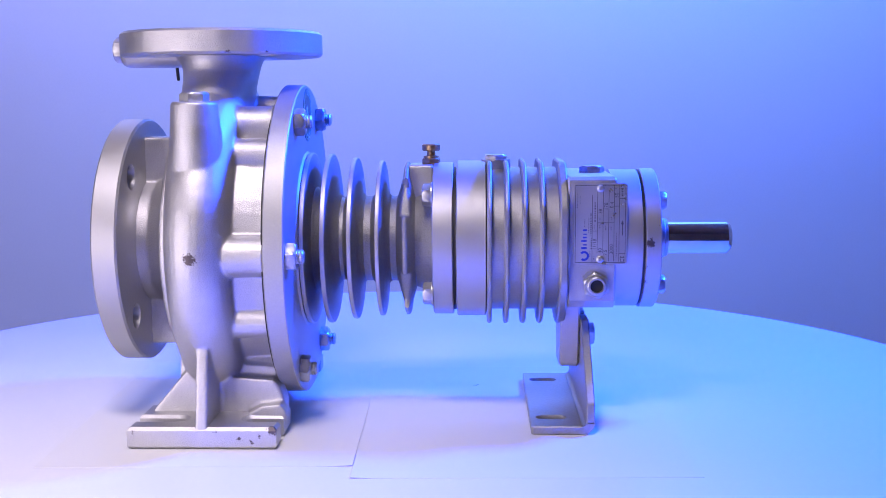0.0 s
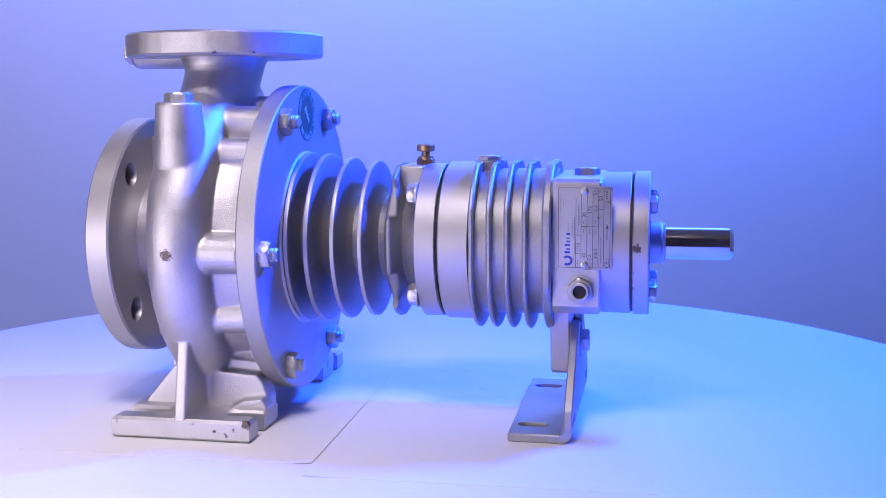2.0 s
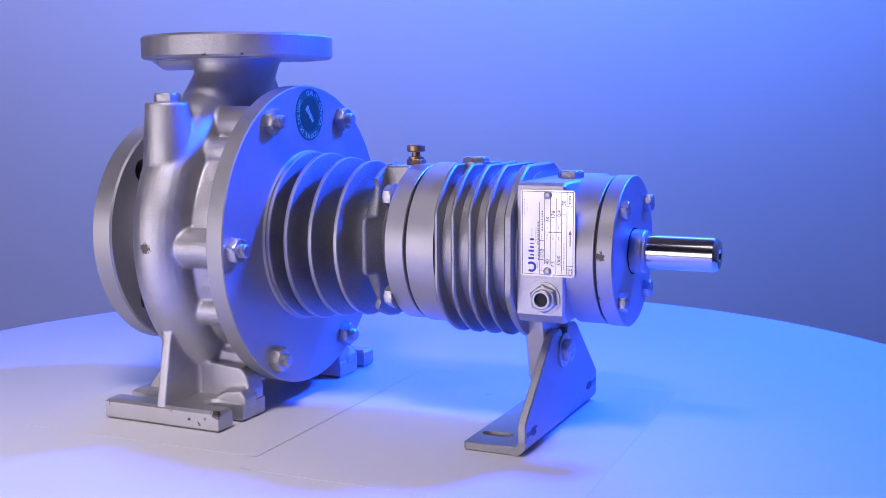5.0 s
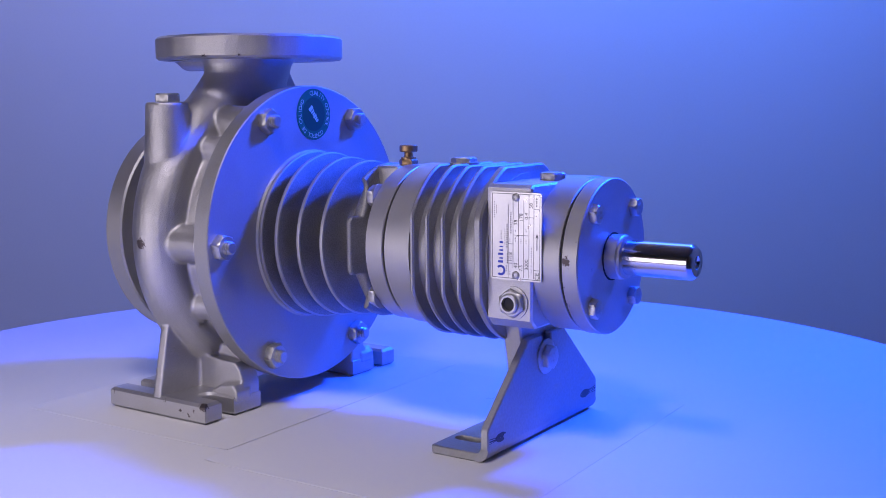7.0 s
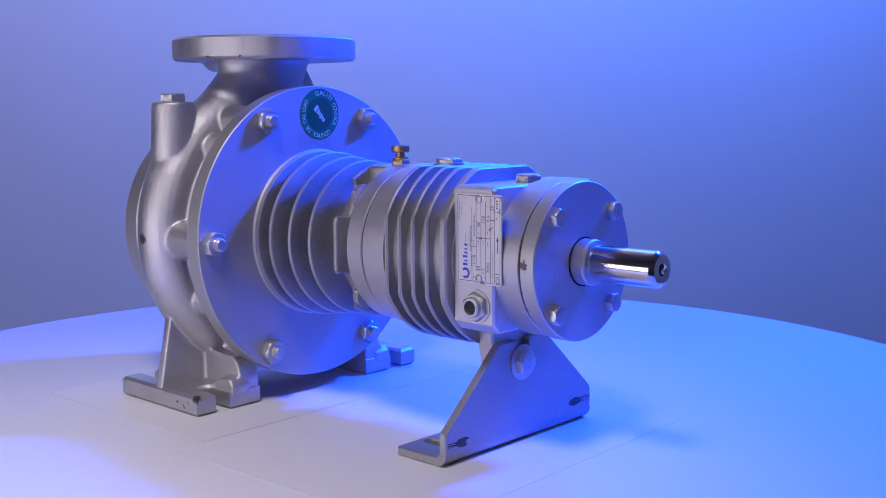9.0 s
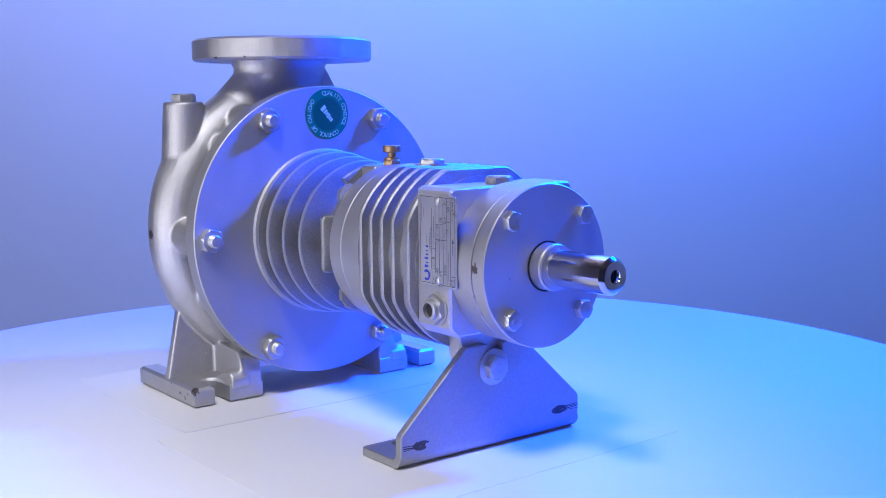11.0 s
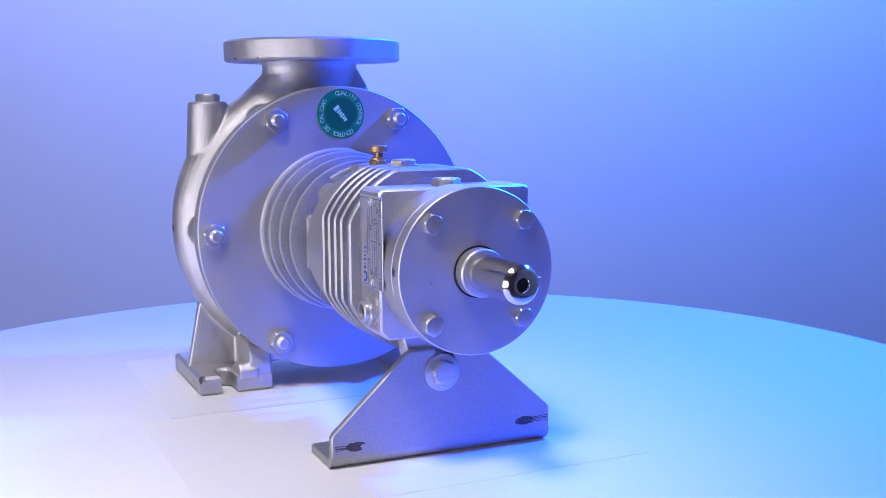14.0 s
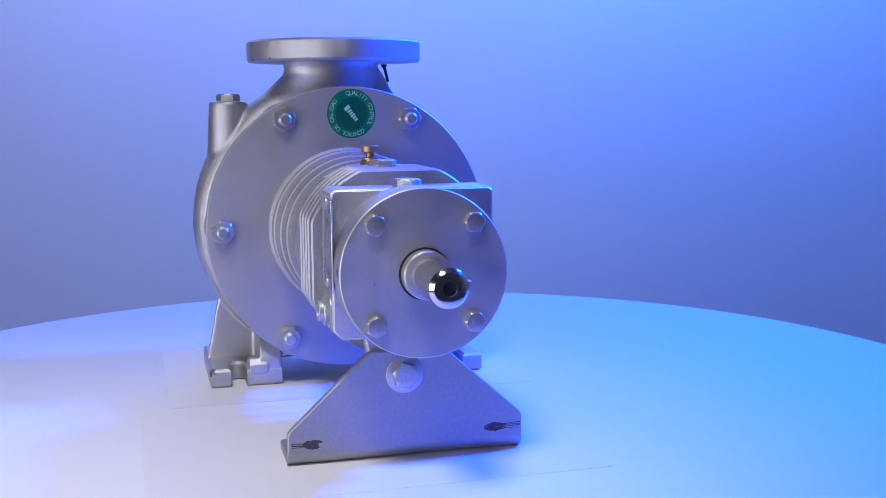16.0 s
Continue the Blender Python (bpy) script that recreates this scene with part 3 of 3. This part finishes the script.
    part("shaft_collar", lathe(bmesh.new(), [(0.2990, 0.0152), (0.3085, 0.0152), (0.3095, 0.0144), (0.3112, 0.0144), (0.3118, 0.0120)], seg=64), MACHINED, so, "turned collar of the shaft")
    part("shaft_key", box(bmesh.new(), 0.3220, 0.3560, 0.0085, 0.0140, AX - 0.0035, AX + 0.0035, 0.0006), BOLT, so, "steel key in the shaft")
    # top plugs
    for x, z, w in ((0.1810, 0.1905, 0.0165), (0.2540, 0.1818, 0.0165)):
        bm = bmesh.new()
        hexagon(bm, (x, 0, z), (0, 0, 1), w, 0.0056, 0.5 if x < 0.2 else 0.1)
        part("hex_plug", bm, BOLT, hs if x < 0.2 else bo, "hexagonal plug on top")
    bm = lathe(bmesh.new(), [(0, 0.0115), (0.0085, 0.0110)], at=(0.1810, 0, 0.1840), axis=(0, 0, 1), seg=24)
    part("plug_boss", bm, CAST, hs)
    # oil level plug at the side
    c = (0.2530, -0.0519, 0.1036)
    bm = bmesh.new()
    hexagon(bm, c, (0, -1, 0), 0.0172, 0.0046, 0.15)
    lathe(bm, [(0, 0.0112), (0.0011, 0.0112)], at=c, axis=(0, -1, 0), seg=32)
    tube(bm, [(0.003, 0.0068), (0.0072, 0.0068), (0.0078, 0.0060), (0.0078, 0.0048), (0.003, 0.0046)], at=c, axis=(0, -1, 0), seg=32)
    part("oil_plug", bm, BOLT, bo, "hexagonal hollow oil plug")
    # black disc stands in for shade within the hollow plug
    part("oil_plug_shade", lathe(bmesh.new(), [(0.003, 0.0047), (0.0052, 0.0047)], at=c, axis=(0, -1, 0), seg=24), BLACK, bo, "black disc for the shade in the oil plug's opening")


def nameplate(pump):
    """Riveted rating plate, its print turned to read upward."""
    x0, x1, z0, z1, y = 0.2362, 0.2748, 0.1189, 0.1776, -0.0523
    loop = []
    rr = 0.002
    for cx, cz, a0 in ((x1 - rr, z1 - rr, 0), (x0 + rr, z1 - rr, 90), (x0 + rr, z0 + rr, 180), (x1 - rr, z0 + rr, 270)):
        loop += [(cx + rr * math.cos(radians(a0 + d)), cz + rr * math.sin(radians(a0 + d))) for d in (0, 30, 60, 90)]
    face = lambda u, v, w: (u, y - w, v)
    np_ = part("nameplate", plate(bmesh.new(), loop, [], 0.0, 0.0010, face, 0.0002), PLATE, pump, "bright metal rating plate with black print")
    top = 0.00102

    def bar(bm, a, b, c, d, h=0.00008):
        plate(bm, [(a, c), (b, c), (b, d), (a, d)], [], top, top + h, face)

    def line(a, b, c, d):
        bm = bmesh.new()
        bar(bm, a, b, c, d)
        part("printed_line", bm, INK, np_)

    xm = (x0 + x1) / 2
    for z in (z1 - 0.0036, z0 + 0.0036):
        bm = lathe(bmesh.new(), [(0, 0.0028), (0.0006, 0.0027), (0.0012, 0.0019), (0.0013, 0.0010), (0.0009, 0.0009)], at=(xm, y - 0.001, z), axis=(0, -1, 0), seg=24)
        part("rivet", bm, BOLT, np_, "round drive rivet")
    # frame and table lines
    w = 0.00036
    i0, i1, k0, k1 = x0 + 0.0012, x1 - 0.0012, z0 + 0.0012, z1 - 0.0012
    for a, b, c, d in ((i0, i1, k0, k0 + w), (i0, i1, k1 - w, k1), (i0, i0 + w, k0, k1), (i1 - w, i1, k0, k1)):
        line(a, b, c, d)
    cols = [x0 + f * (x1 - x0) for f in (0.345, 0.44, 0.545, 0.65, 0.75, 0.845)]
    for q, (lo, hi) in zip(cols, ((0.1190, 0.1690), (0.1260, 0.1725), (0.1260, 0.1725), (0.1200, 0.1725), (0.1200, 0.1760), (0.1198, 0.1760))):
        line(q, q + w, lo + 0.0012, hi)
    for q, lo, hi in ((0.1430, cols[0], cols[1]), (0.1490, cols[1], cols[4]), (0.1610, cols[4], cols[5]), (0.1265, cols[5], i1), (0.1665, cols[5], i1)):
        line(lo, hi, q, q + w)
    # blue emblem: an open hook and a bar of strokes
    bm = bmesh.new()
    ex, ez, n = x0 + 0.0078, z0 + 0.0062, 20
    outer = [(ex + 0.0036 * math.cos(radians(140 - 270 * i / n)), ez + 0.0036 * math.sin(radians(140 - 270 * i / n))) for i in range(n + 1)]
    inner = [(ex + 0.0020 * math.cos(radians(140 - 270 * i / n)), ez + 0.0020 * math.sin(radians(140 - 270 * i / n))) for i in range(n + 1)]
    for i in range(n):
        plate(bm, [outer[i], outer[i + 1], inner[i + 1], inner[i]], [], top, top + 0.0001, face)
    for k, (hz, wd) in enumerate(((0.0016, 0.0030), (0.0010, 0.0021), (0.0014, 0.0030), (0.0012, 0.0021), (0.0008, 0.0021), (0.0014, 0.0021))):
        z = z0 + 0.0112 + k * 0.0026
        bar(bm, x0 + 0.0096 - 1.3 * wd, x0 + 0.0096, z, z + hz)
    part("emblem", bm, BLUE_INK, np_, "blue emblem of plain strokes")
    # small print that cannot be read
    bm = bmesh.new()
    rng = random.Random(5)
    for q, lo, hi, th in ((0.030, 0.160, 0.1720, 0.0006), (0.075, 0.160, 0.1715, 0.0006), (0.120, 0.163, 0.1690, 0.0006), (0.21, 0.1460, 0.1520, 0.0008), (0.285, 0.1420, 0.1530, 0.0008),
                          (0.31, 0.1245, 0.1285, 0.0009), (0.385, 0.1225, 0.1250, 0.0008), (0.385, 0.1445, 0.1475, 0.0008), (0.49, 0.1445, 0.1475, 0.0008), (0.60, 0.1440, 0.1470, 0.0008),
                          (0.70, 0.1440, 0.1470, 0.0008), (0.80, 0.1240, 0.1420, 0.0008), (0.90, 0.1685, 0.1745, 0.0018), (0.49, 0.1515, 0.1530, 0.0008), (0.70, 0.1515, 0.1540, 0.0008),
                          (0.335, 0.1300, 0.1385, 0.0016), (0.325, 0.1400, 0.1560, 0.0015), (0.40, 0.1500, 0.1640, 0.0015)):
        x, z = x0 + q * (x1 - x0), lo
        while z < hi:
            s = rng.uniform(0.0006, 0.0015)
            bar(bm, x - th * 0.3, x + th * 0.3, z, min(hi, z + s * 0.7))
            z += s + 0.0003
    part("small_print", bm, INK, np_)
    up = Matrix(((0, -1, 0, 0), (0, 0, -1, 0), (1, 0, 0, 0), (0, 0, 0, 1)))
    for body, q, z, size in (("40", 0.50, 0.1290, 0.0036), ("7.5", 0.60, 0.1275, 0.0036), ("3000", 0.71, 0.1300, 0.0036), ("38", 0.50, 0.1575, 0.0036),
                             ("178", 0.605, 0.1610, 0.0036), ("0.4", 0.71, 0.1620, 0.0036), ("50", 0.80, 0.1690, 0.0036), ("11/18", 0.40, 0.1335, 0.0036), ("CE", 0.915, 0.1228, 0.0042)):
        lettering("printed_value", body, size, INK, np_, Matrix.Translation((x0 + q * (x1 - x0), y - top - 0.0001, z)) @ up)
    # arrow for the direction of turning
    bm = bmesh.new()
    q = x0 + 0.91 * (x1 - x0)
    bar(bm, q - 0.0003, q + 0.0003, 0.1400, 0.1480)
    plate(bm, [(q - 0.0011, 0.1480), (q + 0.0011, 0.1480), (q, 0.1510)], [], top, top + 0.00008, face)
    part("arrow", bm, INK, np_)


def support(pump):
    """Cast lug under the bearing block and the bent bracket that carries it."""
    bm = plate(bmesh.new(), [(-0.030, 0.092), (-0.017, 0.037), (-0.014, 0.0345), (0.014, 0.0345), (0.017, 0.037), (0.030, 0.092)], [], 0.2292, 0.2442, yz_plate(0), 0.0014)
    part("support_lug", bm, CAST, pump, "cast lug above the bracket")
    # upright of the bracket
    t, xb = 0.0060, 0.2445
    loop = [(-0.0805, 0.008), (-0.0805, 0.0215), (-0.0790, 0.0240), (-0.0275, 0.0722), (-0.0245, 0.0735), (-0.0075, 0.0735), (-0.0062, 0.0722), (-0.0062, 0.0560), (0.0062, 0.0560), (0.0062, 0.0722), (0.0075, 0.0735), (0.0245, 0.0735), (0.0275, 0.0722), (0.0780, 0.0262), (0.0795, 0.0235), (0.0795, 0.008)]
    up = part("bracket", plate(bmesh.new(), loop, [], xb, xb + t, yz_plate(0), 0.0008), SHEET, pump, "bent steel support bracket")
    # rounded bend
    bm = bmesh.new()
    sec = [(xb - 0.003 + (t + 0.003) * math.sin(radians(a)), 0.009 - 0.009 * math.cos(radians(a))) for a in range(0, 91, 10)]
    sec += [(xb - 0.003 + 0.003 * math.sin(radians(a)), 0.009 - 0.003 * math.cos(radians(a))) for a in range(90, -1, -10)]
    rings = [[(x, yy, z) for x, z in sec] for yy in (-0.0805, 0.0795)]
    add_rings(bm, rings)
    part("bend", bm, SHEET, up)
    loop = [(0.2068, -0.0805), (0.2418, -0.0805), (0.2418, 0.0795), (0.2068, 0.0795), (0.2052, 0.0780), (0.2052, -0.0790)]
    bm = plate(bmesh.new(), loop, [slot(0.2208, -0.0560, 0.022, 0.0100), slot(0.2208, 0.0560, 0.022, 0.0100)], 0.0, t, xy_plate(0), 0.0007)
    part("toe_plate", bm, SHEET, up, "toe of the bracket with two slots")
    bm = lathe(bmesh.new(), [(0, 0.0124), (0.0012, 0.0126), (0.0016, 0.0118)], at=(xb + t, -0.0024, 0.0575), axis=(1, 0, 0), seg=40)
    part("washer", bm, BOLT, up, "round steel washer")
    bm = bmesh.new()
    hexagon(bm, (xb + t + 0.0014, -0.0024, 0.0575), (1, 0, 0), 0.0160, 0.0050, 0.25, 0.0002)
    for q, w in ((-0.0034, 0.0012), (-0.0014, 0.0018), (0.0012, 0.0014)):
        box(bm, xb + t + 0.0060, xb + t + 0.0068, q - 0.0024, q + w - 0.0024, 0.0585, 0.0610)
        box(bm, xb + t + 0.0060, xb + t + 0.0068, q - 0.0019, q + w - 0.0024, 0.0535, 0.0557)
    part("hex_bolt", bm, BOLT, up, "hexagonal bolt head")
    # felt pen marks on both ends
    rng = random.Random(9)
    for y0, y1, z0, z1, name in ((0.0535, 0.0788, 0.0135, 0.0165, "pen_mark"), (-0.0785, -0.0600, 0.0130, 0.0155, "pen_mark")):
        bm = bmesh.new()
        s = 1 if y0 > 0 else -1
        cy, cz = (y0 + 0.008, (z0 + z1) / 2 + 0.0015) if s > 0 else (y1 - 0.005, (z0 + z1) / 2)
        for k in range(16):
            a, b = rng.uniform(0.003, 0.0070) * (1 if s > 0 else 0.75), rng.uniform(0.0008, 0.0024)
            oy, oz, w, n = rng.uniform(-0.002, 0.002), rng.uniform(-0.0007, 0.0007), rng.uniform(0.0003, 0.0008), 18
            g0, g1 = rng.uniform(0, 2), rng.uniform(4, 6.3)
            for i in range(n):
                p, q = g0 + (g1 - g0) * i / n, g0 + (g1 - g0) * (i + 1) / n
                pts = [(cy + oy + (a + u) * math.cos(v), cz + oz + (b + u) * math.sin(v)) for u, v in ((-w, p), (w, p), (w, q), (-w, q))]
                plate(bm, pts, [], xb + t, xb + t + 0.00003 + 0.00001 * k, yz_plate(0))
        for k in range(5):
            e = y1 if s > 0 else y0
            z, d, w = cz + rng.uniform(-0.0012, 0.0012), rng.uniform(-0.0008, 0.0012), rng.uniform(0.0001, 0.0003)
            plate(bm, [(cy, z - w), (e, z + d - w), (e, z + d + w), (cy, z + w)], [], xb + t, xb + t + 0.00013 + 0.00001 * k, yz_plate(0))
        part(name, bm, MARKER, up, "scribbled dark pen mark")


def build_pump():
    pump = tagged(new("centrifugal_pump"), "silver cast steel centrifugal pump with cooling fins", "pump")
    casing(pump)
    cover(pump)
    lantern(pump)
    bearing_housing(pump)
    nameplate(pump)
    support(pump)
    return pump


TABLE = round_table()
SHEET_1 = paper_sheet("white paper sheet under the pump casing", (-0.1250, -0.1555), 1.2, 1)
SHEET_2 = paper_sheet("white paper sheet under the pump bracket", (0.0860, -0.1750), 1.2, 0, w=0.2245)
FIBRE = fibre([(0.1630, 0.0590), (0.1648, 0.0605), (0.1660, 0.0585), (0.1668, 0.0620), (0.1680, 0.0625), (0.1676, 0.0650)])
PUMP = build_pump()


def motions():
    """The table top turns, and all that lies on it turns with it."""
    times = [0.5 * i for i in range(33)]
    for thing, x, y, z in ((TABLE, 0.0, 0.0, -0.76), (SHEET_1, 0.0, 0.0, 0.0), (SHEET_2, 0.0, 0.0, 0.0), (FIBRE, 0.0, 0.0, 0.0), (PUMP, PUMP_AT[0], PUMP_AT[1], 0.0)):
        rows = []
        for t in times:
            a = -radians(turned(t))
            rows.append((t, pose(x * math.cos(a) - y * math.sin(a), x * math.sin(a) + y * math.cos(a), z, 0, 0, math.degrees(a))))
        walk(thing, rows)


motions()
